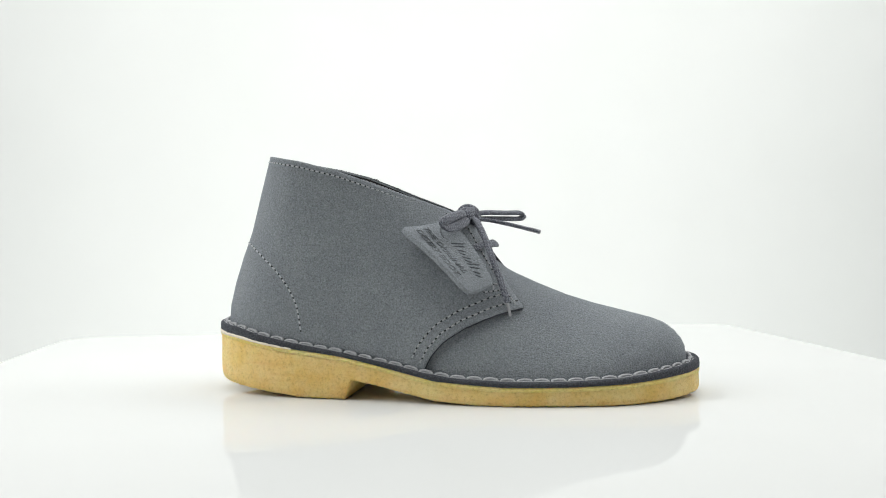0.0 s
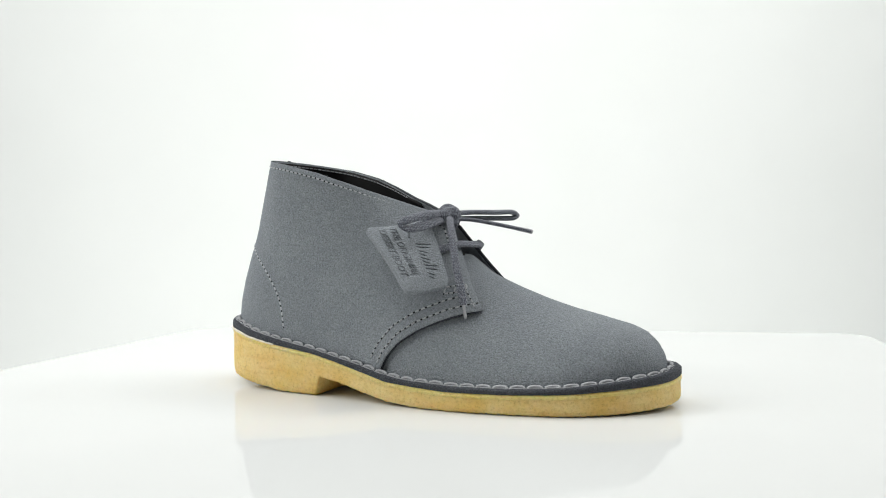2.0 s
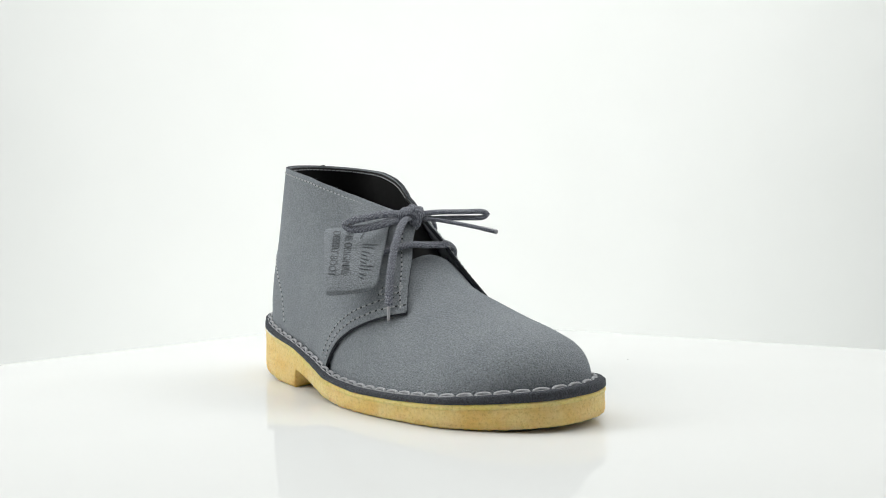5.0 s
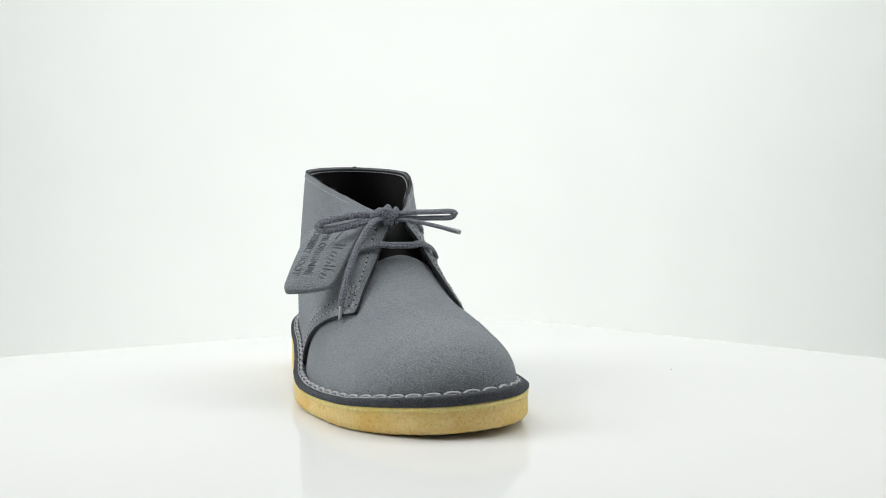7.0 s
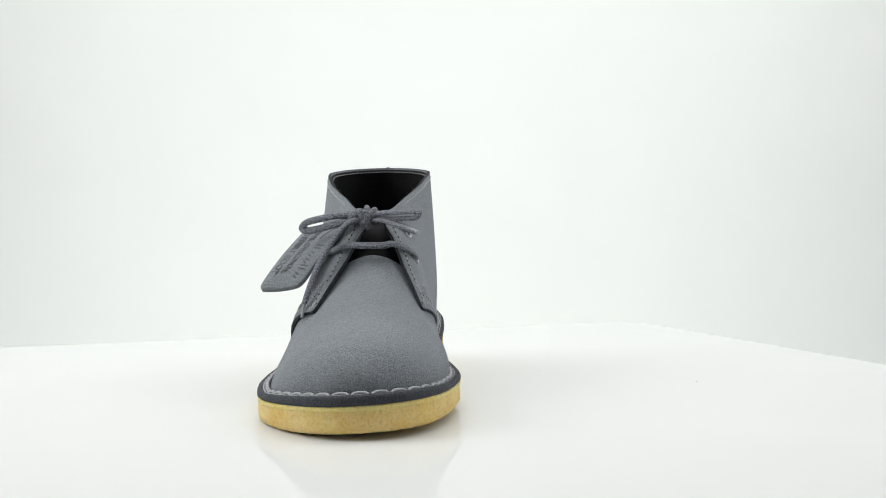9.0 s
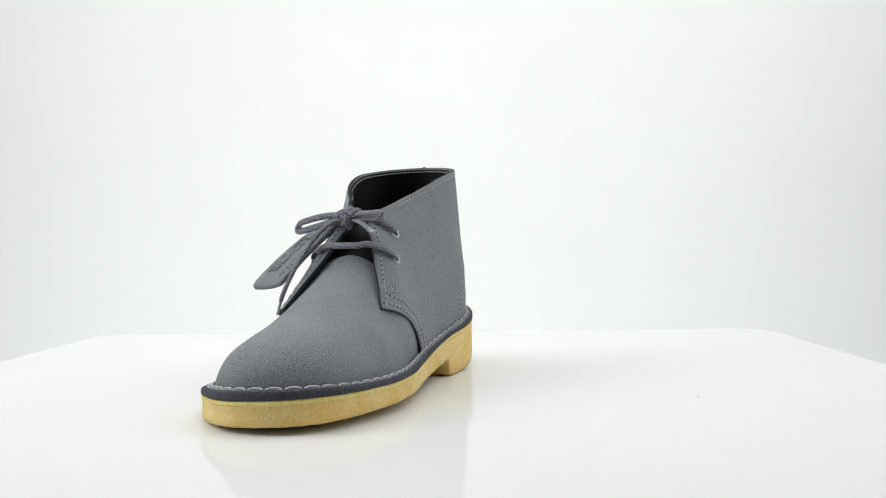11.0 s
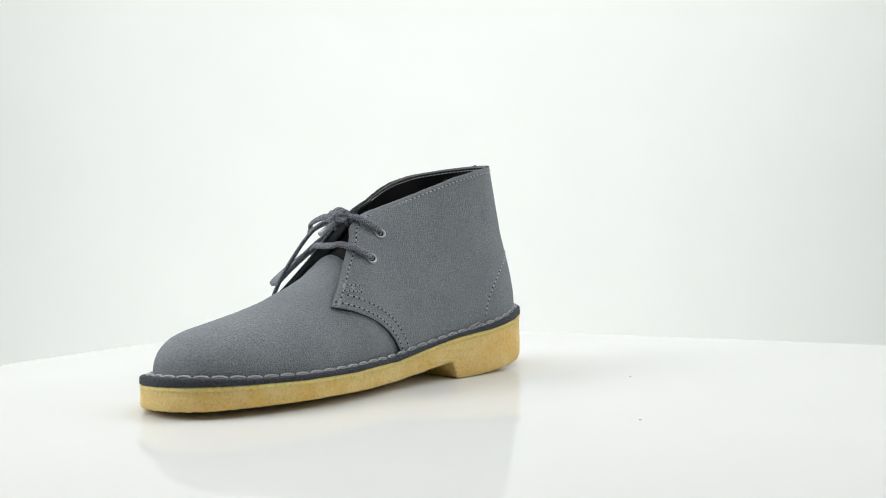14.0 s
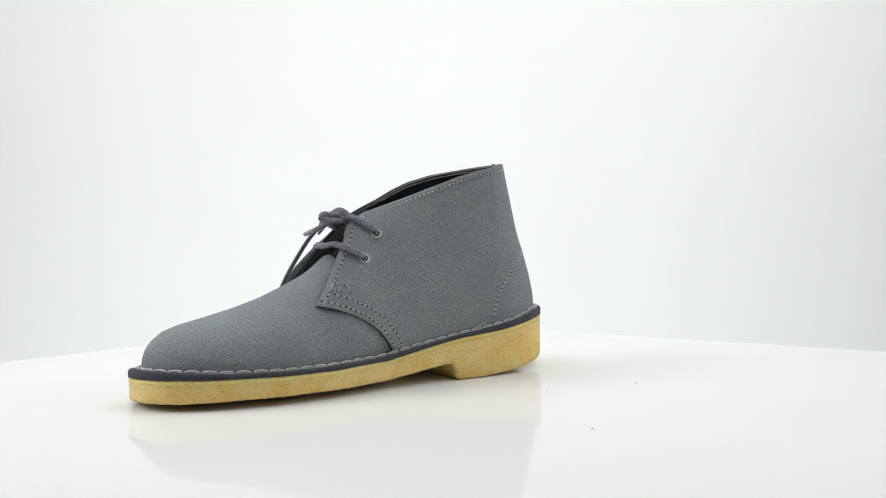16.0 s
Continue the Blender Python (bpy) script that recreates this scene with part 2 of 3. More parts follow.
def front_x(v, side):
    """The front edge's x; it lies further back on the inner side."""
    back = np.interp(v, [0.1, 0.28, 0.7, 0.9], [0.0, 2.6, 2.6, 0.0]) if side > 0 else 0.0
    return np.interp(v, FRONT_V, FRONT_X) - back


def quarter_point(u, v):
    """u from -1 (outer front edge) over 0 (heel) to 1 (inner front edge), v from the welt to the collar."""
    side = -1 if u < 0 else 1
    a = abs(u)
    zb = 39.0 + 102.5 * v
    xb = float(back_x(zb))
    xf, zf = float(front_x(v, side)), float(np.interp(v, FRONT_V, FRONT_Z))
    if a < 0.36:
        x = HEEL_X - (HEEL_X - xb) * math.cos(a / 0.36 * math.pi / 2) ** (2 / 2.05)
    else:
        x = HEEL_X + (xf - HEEL_X) * (a - 0.36) / 0.64
    s = (x - xb) / (xf - xb)
    z = zb + (zf - zb) * s
    low = 39.0 + (17 - 39.0) * s
    high = 141.5 + (106.5 - 141.5) * s
    z += (1 - v) ** 4 * (float(welt_top(x, 10 + 42 * side)) - 1.0 - low) * (1 if v < 0.99 else 0)
    z += v ** 5 * (float(np.interp(x, COLLAR_X, COLLAR_Z)) - high)
    return Vector((x, quarter_y(x, z, side), z))


def surface(x, z, side, off):
    """A point off millimetres outside the quarter's surface, with the normal."""
    p = Vector((x, quarter_y(x, z, side), z))
    px = Vector((x + 0.5, quarter_y(x + 0.5, z, side), z)) - p
    pz = Vector((x, quarter_y(x, z + 0.5, side), z + 0.5)) - p
    n = px.cross(pz).normalized()
    if n.y * side < 0:
        n = -n
    off += float(np.interp(x, [-10, 25], [0, 0.7]))
    return p + n * off, n


def bead(bm, a, b, out, wide, high):
    """One small stitch from a to b, standing out of the surface."""
    d = (b - a)
    side = d.cross(out).normalized()
    mid = (a + b) / 2
    top = [bm.verts.new(mid + out * high + d * k + side * (wide * w)) for k, w in ((-0.28, 0.3), (-0.28, -0.3), (0.28, -0.3), (0.28, 0.3))]
    low = [bm.verts.new(mid - out * high * 0.6 + d * k + side * (wide * w)) for k, w in ((-0.55, 0.5), (-0.55, -0.5), (0.55, -0.5), (0.55, 0.5))]
    bm.faces.new(top)
    for i in range(4):
        j = (i + 1) % 4
        bm.faces.new((low[i], low[j], top[j], top[i]))


boot = new("boot")
tagged(boot, "grey suede lace-up ankle boot with yellow crepe sole", "boot")
SKIN = 1.7


def build_vamp():
    bm = bmesh.new()
    xs = [42 + (VAMP_TIP - 42) * math.sin(i / 46 * math.pi / 2) for i in range(46)][::-1]
    xs = [VAMP_TIP - 0.02] + [x for x in xs if x < VAMP_TIP - 0.05]

    def ring(x, a0, a1, n):
        outer, inner = feather(x)
        wider = float(np.interp(x, [62, 90, 140, VAMP_TIP], [0, 1, 1, 0]))
        outer, inner = outer - 0.6 * wider, inner + 1.2 * wider
        ridge, p = float(np.interp(x, VAMP_X, VAMP_Z)), float(fullness(x) + np.interp(x, [42, 55, 70], [0.22, 0.1, 0.0]))
        row = []
        for i in range(n + 1):
            a = a0 + (a1 - a0) * i / n
            c, s = math.cos(a), math.sin(a)
            q = p + (0.28 * wider if c < 0 else 0.0)
            y = (1 if c < 0 else -1) * abs(c) ** (2 / q)
            h = abs(s) ** (2 / q)
            base = float(welt_top(x, (outer + inner) / 2 + y * (inner - outer) / 2)) - 1.2
            mid = (outer + inner) / 2 * (1 - h) + float(ridge_y(x)) * h
            row.append(Vector((x, mid + y * (inner - outer) / 2, base + (ridge - base) * h)))
        return row

    def lip(dx, drop):
        return [p + Vector((dx, 0, -drop)) for p in ring(42, 0, math.pi, 48)]

    tip = ring(VAMP_TIP - 0.02, 0, math.pi, 48)
    tip = [sum(tip, Vector()) / len(tip) + Vector((0.05, 0, 0.3))] * 49
    grid(bm, [tip] + [ring(x, 0, math.pi, 48) for x in xs] + [lip(-0.7, 0.5), lip(-0.5, 1.5), lip(6.0, 4.5)])
    flap = [42 - 36 * k / 10 for k in range(11)]
    low = math.pi * 12 / 48
    grid(bm, [ring(x, 0, low, 12) for x in flap])
    grid(bm, [ring(x, math.pi - low, math.pi, 12) for x in flap])
    bmesh.ops.remove_doubles(bm, verts=bm.verts, dist=0.01)
    bmesh.ops.recalc_face_normals(bm, faces=bm.faces)
    return part("vamp", millimetres(bm), SUEDE, boot, "smooth grey suede vamp with a rounded toe")


def build_quarter():
    us = [-1 + 2 * i / 120 for i in range(121)]
    vs = sorted(set([i / 44 for i in range(45)] + [0.30]))
    bm = bmesh.new()
    grid(bm, [[quarter_point(u, v) for u in us] for v in vs])
    bmesh.ops.recalc_face_normals(bm, faces=bm.faces)
    bm.normal_update()
    skin = [SKIN + float(np.interp(v.co.x, [-10, 25], [0, 0.7])) for v in bm.verts]
    up = [v.co + v.normal * k for v, k in zip(bm.verts, skin)]
    if sum(v.normal.x for v in bm.verts if v.co.x < -88) > 0:
        up = [v.co - v.normal * k for v, k in zip(bm.verts, skin)]
        bmesh.ops.reverse_faces(bm, faces=bm.faces)
    for v, p in zip(bm.verts, up):
        v.co = p
    ob = part("quarter", millimetres(bm), SUEDE, boot, "grey suede quarters wrapping the heel and ankle")
    s = ob.modifiers.new("thickness", "SOLIDIFY")
    s.thickness, s.offset, s.use_even_offset, s.material_offset_rim = 0.0020, -1.0, False, 1
    # the rim is darkened to paint the shadow line along the edge
    ob.data.materials.append(SUEDE_EDGE)
    # lining inside the shaft
    bm = bmesh.new()
    grid(bm, [[quarter_point(u, v) for u in us[8:-8]] for v in [0.3 + 0.69 * i / 24 for i in range(25)]])
    bmesh.ops.recalc_face_normals(bm, faces=bm.faces)
    bm.normal_update()
    k = -1 if sum(v.normal.x for v in bm.verts if v.co.x < -90) < 0 else 1
    for v in bm.verts:
        v.co += v.normal * 0.5 * k
    ob = part("lining", millimetres(bm), LINING, boot, "black lining inside the shaft")
    s = ob.modifiers.new("thickness", "SOLIDIFY")
    s.thickness, s.offset = 0.0012, -1.0 if k < 0 else 1.0


def build_tongue():
    bm = bmesh.new()
    rows = []
    for i in range(24):
        k = i / 23
        x = 50 - 38 * k
        z = float(np.interp(x, [12, 22, 34, 44, 50], [103, 95, 84, 76, 71]))
        wide = 16.5 + 2.5 * k
        row = []
        for j in range(15):
            y = (j / 14 - 0.5) * 2
            row.append(Vector((x - 3 * y * y, float(ridge_y(20)) + wide * y, z - 7.5 * y * y)))
        rows.append(row)
    grid(bm, rows)
    bmesh.ops.recalc_face_normals(bm, faces=bm.faces)
    ob = part("tongue", millimetres(bm), SUEDE_EDGE, boot, "tongue under the laces, blackened for the shade there")
    # black paints the shade between the facings onto the tongue
    ob.data.materials[0] = LINING
    s = ob.modifiers.new("thickness", "SOLIDIFY")
    s.thickness, s.offset = 0.0018, -1.0


def ring_wall(bm, rings):
    """Closed rings joined one to the next, with both ends capped."""
    vs = grid(bm, rings, True)
    for ring, flip in ((vs[0], True), (vs[-1], False)):
        n = len(ring)
        for i in range(n // 2 - 1):
            quad = (ring[i], ring[i + 1], ring[n - 2 - i], ring[n - 1 - i])
            bm.faces.new(quad[::-1] if flip else quad)


def build_sole():
    run = EDGE_RUN

    def level(points, zs):
        return [Vector((x, y, z)) for (x, y), z in zip(points, zs)]

    def z_of(f, pts):
        return np.array([float(f(x, y)) for x, y in pts])

    # crepe outsole with heel
    bot = np.array([float(sole_bottom(x, y)) for x, y in run])
    top = z_of(crepe_top, run) - 2.2
    ring = []
    fray = np.array([0.5 * noise.noise(Vector((x * 0.5, y * 0.5, 9.0))) + 0.35 * noise.noise(Vector((x * 1.4, y * 1.4, 2.0))) for x, y in run])
    jag = np.array([0.9 * abs(noise.noise(Vector((x * 0.9, y * 0.9, 4.0)))) for x, y in run])
    lift = np.array([abs(0.9 * noise.noise(Vector((x * 0.45, y * 0.45, 5.0)))) for x, y in run])
    for k, ins in ((0.0, 2.2), (0.05, 0.9), (0.14, 0.3), (0.4, 0.1), (0.7, 0.35), (0.93, 0.2), (1.0, 0.5)):
        pts = inset(run, ins + fray * (0.55 if k < 0.2 else 0.25))
        zs = bot + (top - bot) * k
        if k == 0.0:
            zs = bot + lift * 0.5 + jag * 0.8
        elif k == 0.05:
            zs = bot + 0.3 + lift * 0.9 + jag
        ring.append(level(pts, zs))
    bm = bmesh.new()
    ring_wall(bm, ring)
    bmesh.ops.recalc_face_normals(bm, faces=bm.faces)
    part("outsole", millimetres(bm), CREPE, boot, "yellow crepe rubber outsole with a low heel")
    # pale top layer of crepe
    bm = bmesh.new()
    t0, t1 = z_of(crepe_top, run) - 2.6, z_of(crepe_top, run)
    wave = np.array([0.3 * noise.noise(Vector((x * 0.2, y * 0.2, 7.0))) for x, y in run])
    ring_wall(bm, [level(inset(run, 0.4), t0), level(inset(run, -0.15 + wave), t0 + 0.5), level(inset(run, -0.1 + wave), t1 - 0.5), level(inset(run, 0.5), t1)])
    bmesh.ops.recalc_face_normals(bm, faces=bm.faces)
    part("midsole", millimetres(bm), CREPE_TOP, boot, "thin pale crepe layer under the welt")
    # suede welt
    bm = bmesh.new()
    w0, w1 = z_of(crepe_top, run) - 0.2, z_of(welt_top, run)
    nap = np.array([0.35 * noise.noise(Vector((x * 0.35, y * 0.35, 1.0))) for x, y in run])
    ring_wall(bm, [level(inset(run, 0.6), w0), level(inset(run, -0.3 + nap), w0 + 0.7), level(inset(run, -0.2 + nap), w1 - 0.9),
                   level(inset(run, 0.7 + nap), w1 - 0.1), level(inset(run, 3.0), w1 + 0.1), level(inset(run, 7.5), w1 - 0.2)])
    bmesh.ops.recalc_face_normals(bm, faces=bm.faces)
    part("welt", millimetres(bm), SUEDE_WELT, boot, "dark grey suede welt rand")


def build_welt_stitches():
    run = even(inset(EDGE_RUN, np.interp(EDGE_RUN[:, 0], [-90, -40, 20, 60], [3.4, 3.7, 4.0, 4.6])), count=72, closed=True)
    n = len(run)
    bm = bmesh.new()
    sweep(bm, [(-3.9, -0.5, -1.0), (-3.2, 0.0, 0.0), (-1.7, 0.4, 0.5), (0.2, 0.5, 0.62), (1.9, 0.4, 0.5), (3.3, 0.0, 0.0), (3.9, -0.5, -1.0)], 1.7, 1.6, sides=8, per=2)
    sweep(bm, [(-4.6, -1.2, -0.75), (-2.6, -1.4, -0.55), (0, -1.5, -0.5), (2.6, -1.4, -0.55), (4.6, -1.2, -0.75)], 0.8, 0.7, sides=6, per=1)
    me = mesh_of("welt_stitch", millimetres(bm), THREAD_PALE)
    rnd = random.Random(4)
    for i, (x, y) in enumerate(run):
        d = run[(i + 1) % n] - run[i - 1]
        p, q = run[(i + 1) % n], run[i - 1]
        slope = (float(welt_top(*p)) - float(welt_top(*q))) / np.linalg.norm(d)
        ob = new("welt_stitch", me)
        ob.parent = boot
        ob.matrix_basis = (Matrix.Translation(Vector((x, y, float(welt_top(x, y)) + 0.3)) * 0.001) @ Matrix.Rotation(math.atan2(d[1], d[0]) + rnd.uniform(-0.07, 0.07), 4, "Z")
                           @ Matrix.Rotation(-math.atan(slope), 4, "Y") @ Matrix.Rotation(-0.25, 4, "X"))


def front_run(v0, v1, off, side):
    """A run beside the quarters' front edge, off millimetres behind it."""
    vs = np.linspace(v0, v1, 60)
    pts = np.stack([front_x(vs, side), np.interp(vs, FRONT_V, FRONT_Z)], 1)
    t = np.gradient(pts, axis=0)
    t /= np.linalg.norm(t, axis=1)[:, None]
    return pts + np.stack([-t[:, 1], t[:, 0]], 1) * off


HOLES = []


def seam(name, runs, mat, label, sides=(-1, 1), length=2.1, pitch=3.1, wide=1.0, high=0.5):
    bm = bmesh.new()
    for run in runs:
        for side in sides:
            pts = even(run, step=pitch)
            for a, b in zip(pts, pts[1:]):
                m, d = (a + b) / 2, (b - a) / 2 * length / pitch
                pa, n = surface(*(m - d), side, SKIN + 0.05)
                pb, _ = surface(*(m + d), side, SKIN + 0.05)
                bead(bm, pa, pb, n, wide, high)
                HOLES.append((surface(*(m + d * 0.95), side, SKIN)[0], surface(*(m + d * (2 * pitch / length - 0.95)), side, SKIN)[0], n))
    bmesh.ops.recalc_face_normals(bm, faces=bm.faces)
    return tagged(part(name, millimetres(bm), mat, boot, label, smooth=False), kind="stuff")


def build_seams():
    for side in (-1, 1):
        for v1, off in ((0.285, 3.0), (0.26, 8.5)):
            seam("seam_stitching", [front_run(0.01, v1, off, side)], THREAD_DARK, "row of dark stitches along the curved seam", (side,))
        seam("facing_stitching", [front_run(0.32, 0.97, 3.0, side)], THREAD_DARK, "row of stitches along the lacing edge", (side,))
    box = [np.array(p, float) for p in ([(54.5, 62), (45, 61)], [(55, 58.4), (45.5, 57.4)], [(54.5, 62), (55, 58.4)], [(45, 61), (45.5, 57.4)], [(49.8, 61.5), (50.2, 57.9)])]
    for side in (-1, 1):
        tack = [p - np.array([2.6, 0.0]) for p in box] if side > 0 else box
        seam("bar_tack", tack, THREAD_DARK, "small stitched reinforcement", (side,), length=1.5, pitch=2.0)
    bm = bmesh.new()
    arc = []
    for i in range(241):
        u = -0.97 + 1.94 * i / 240
        arc.append(quarter_point(u, 0.965 + 0.004 * (1 - abs(u))))
    arc = [Vector(p) for p in even([tuple(p) for p in arc], step=3.0)]
    for a, b in zip(arc, arc[1:]):
        m, d = (a + b) / 2, (b - a) * 0.34
        flat = Vector((m.x - max(-55.0, m.x), m.y - float(ridge_y(m.x)), 0.0)).normalized()
        out = (flat - flat.project(d)).normalized()
        bead(bm, m - d + out * (SKIN + 0.05), m + d + out * (SKIN + 0.05), out, 0.95, 0.5)
        HOLES.append((m + d * 0.95 + out * SKIN, m + d * 1.95 + out * SKIN, out))
    bmesh.ops.recalc_face_normals(bm, faces=bm.faces)
    part("collar_stitching", millimetres(bm), THREAD, boot, "row of grey stitches below the collar", smooth=False)
    curve = catmull([(-103.5, 88), (-97, 86.5), (-88.3, 82), (-76.5, 73), (-68, 63), (-62, 51.5), (-59.5, 37)], 8)
    seam("counter_stitching", [curve], THREAD, "curved row of stitches round the heel counter", sides=(-1,))
    curve = catmull([(-106, 83), (-94, 78), (-81, 69), (-72, 58.5), (-66, 48), (-63, 37.5)], 8)
    seam("counter_stitching", [curve], THREAD, "curved row of stitches round the heel counter", sides=(1,))


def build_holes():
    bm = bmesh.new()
    # each needle hole is a flat bead with its shade in the colour
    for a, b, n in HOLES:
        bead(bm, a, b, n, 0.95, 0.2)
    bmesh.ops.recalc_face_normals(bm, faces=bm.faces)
    tagged(part("needle_hole_shade", millimetres(bm), HOLE_SHADE, boot, "needle holes between the stitches, their shade as dark beads", smooth=False), kind="stuff")


def build_eyelets():
    for x, z in ((17.0, 92.0), (28.7, 76.8)):
        for side in (-1, 1):
            p, n = surface(x, z, side, SKIN + 0.2)
            q = n.to_track_quat("Z", "Y").to_matrix().to_4x4()
            bm = bmesh.new()
            rows = []
            for i in range(20):
                a = 2 * math.pi * i / 20
                rows.append([Vector(((2.8 + 0.85 * math.cos(b)) * math.cos(a), (2.8 + 0.85 * math.cos(b)) * math.sin(a), 0.65 * math.sin(b)))
                             for b in (2 * math.pi * j / 8 for j in range(8))])
            grid(bm, rows + [rows[0]], True)
            bmesh.ops.remove_doubles(bm, verts=bm.verts, dist=0.01)
            bmesh.ops.transform(bm, matrix=Matrix.Translation(p) @ q, verts=bm.verts)
            e = part("eyelet", millimetres(bm), EYELET, boot, "small grey metal eyelet")
            bm = bmesh.new()
            bmesh.ops.create_cone(bm, cap_ends=True, segments=20, radius1=2.5, radius2=2.5, depth=0.5)
            bmesh.ops.transform(bm, matrix=Matrix.Translation(p - n * 0.15) @ q, verts=bm.verts)
            part("hole_shade", millimetres(bm), HOLE_SHADE, e, smooth=False)


def build_laces():
    lace = new("shoelace")
    lace.parent = boot
    tagged(lace, "grey woven cotton lace tied in a bow")

    def cordage(name, paths, wide=4.6, thick=2.6, up=(0, 0, 1), label=""):
        bm = bmesh.new()
        for path in paths:
            sweep(bm, path, wide, thick, up)
        bmesh.ops.recalc_face_normals(bm, faces=bm.faces)
        return part(name, millimetres(bm), LACE, lace, label)

    def on(x, z, side, off):
        return tuple(surface(x, z, side, SKIN + off)[0])

    cordage("lace_bar", [[on(28.3, 76.2, 1, -2.5), on(29.5, 77.5, 1, 1.2), on(36, 81.5, 1, 2.2), on(41, 84, 1, 2.0), (46, 20, 86), (46.5, 8, 86), on(41, 83.5, -1, 2.0),
                          on(36, 81, -1, 2.2), on(29.5, 77.5, -1, 1.2), on(28.3, 76.2, -1, -2.5)]], 5.0, 2.4, (1, 0, 1))
    for side in (-1, 1):
        cordage("lace_run", [[on(16.6, 91.5, side, -2.5), on(17.8, 92.8, side, 1.2), on(22, 97, side, 2.2), on(26, 100.5, side, 2.0), (31, 9.5 + side * 2, 103)]], 4.6, 2.6, (1, 0, 1))
    cordage("bow_loop", [[(30, 6, 104), (31, -8, 104.1), (29, -20, 102.2), (26.5, -29, 100), (24.5, -31.5, 97.5), (27.5, -28, 95.2), (31.5, -17, 97), (33, -5, 100), (31, 5, 101)]], 5.4, 2.5, (1, -0.3, 0.8))
    cordage("bow_loop", [[(31, 11, 104), (40, 20, 105.0), (50.5, 31.2, 104.9), (57.8, 39.2, 105.0), (59.8, 41.2, 103.2), (57.6, 39.4, 101.4), (49.5, 31.9, 101.4), (40, 21, 101.4), (32, 12, 101)]], 4.6, 2.8, (0.3, -0.3, 1))
    end = cordage("lace_end", [[(32, 10, 101), (41, 18, 100.5), (52, 27, 98), (62, 35, 95.3), (70, 41, 93)]], 4.0, 2.4)
    bm = bmesh.new()
    sweep(bm, [(63, 35.7, 95.0), (67, 38.7, 93.9), (70.6, 41.5, 92.8)], 3.0, 2.8)
    part("aglet", millimetres(bm), AGLET, end, "plastic lace tip, pale for its highlight")
    end = cordage("lace_end", [[(33, 8, 102), (38, -1, 100), (44, -9, 91), (51, -17, 76), (57, -22, 62), (60, -24.3, 53)]], 4.6, 2.5, (1, -1, 0.6))
    bm = bmesh.new()
    sweep(bm, [(59.3, -23.8, 55), (60.5, -24.6, 50.5), (61.7, -25.3, 45.5)], 1.9, 1.8)
    part("aglet", millimetres(bm), AGLET, end, "plastic lace tip, pale for its highlight")
    cordage("knot", [[(26, 8, 99), (27.5, 8.4, 105), (31, 8.6, 107), (35, 8.8, 105), (36, 9, 100), (33, 9, 97)],
                     [(27, 13, 98), (29, 13.5, 104.5), (33, 13, 105.5), (36, 10, 102), (35, 5, 98.5)],
                     [(27, 3.5, 99), (30, 3, 104.5), (34, 4.5, 104.5), (36, 8, 101)], [(30, -1, 100), (33, 0, 103.5), (35, 6, 105), (35, 12, 104), (33, 16, 101)]], 6.4, 4.2, (0, 1, 0.1), "tight knot of the bow")


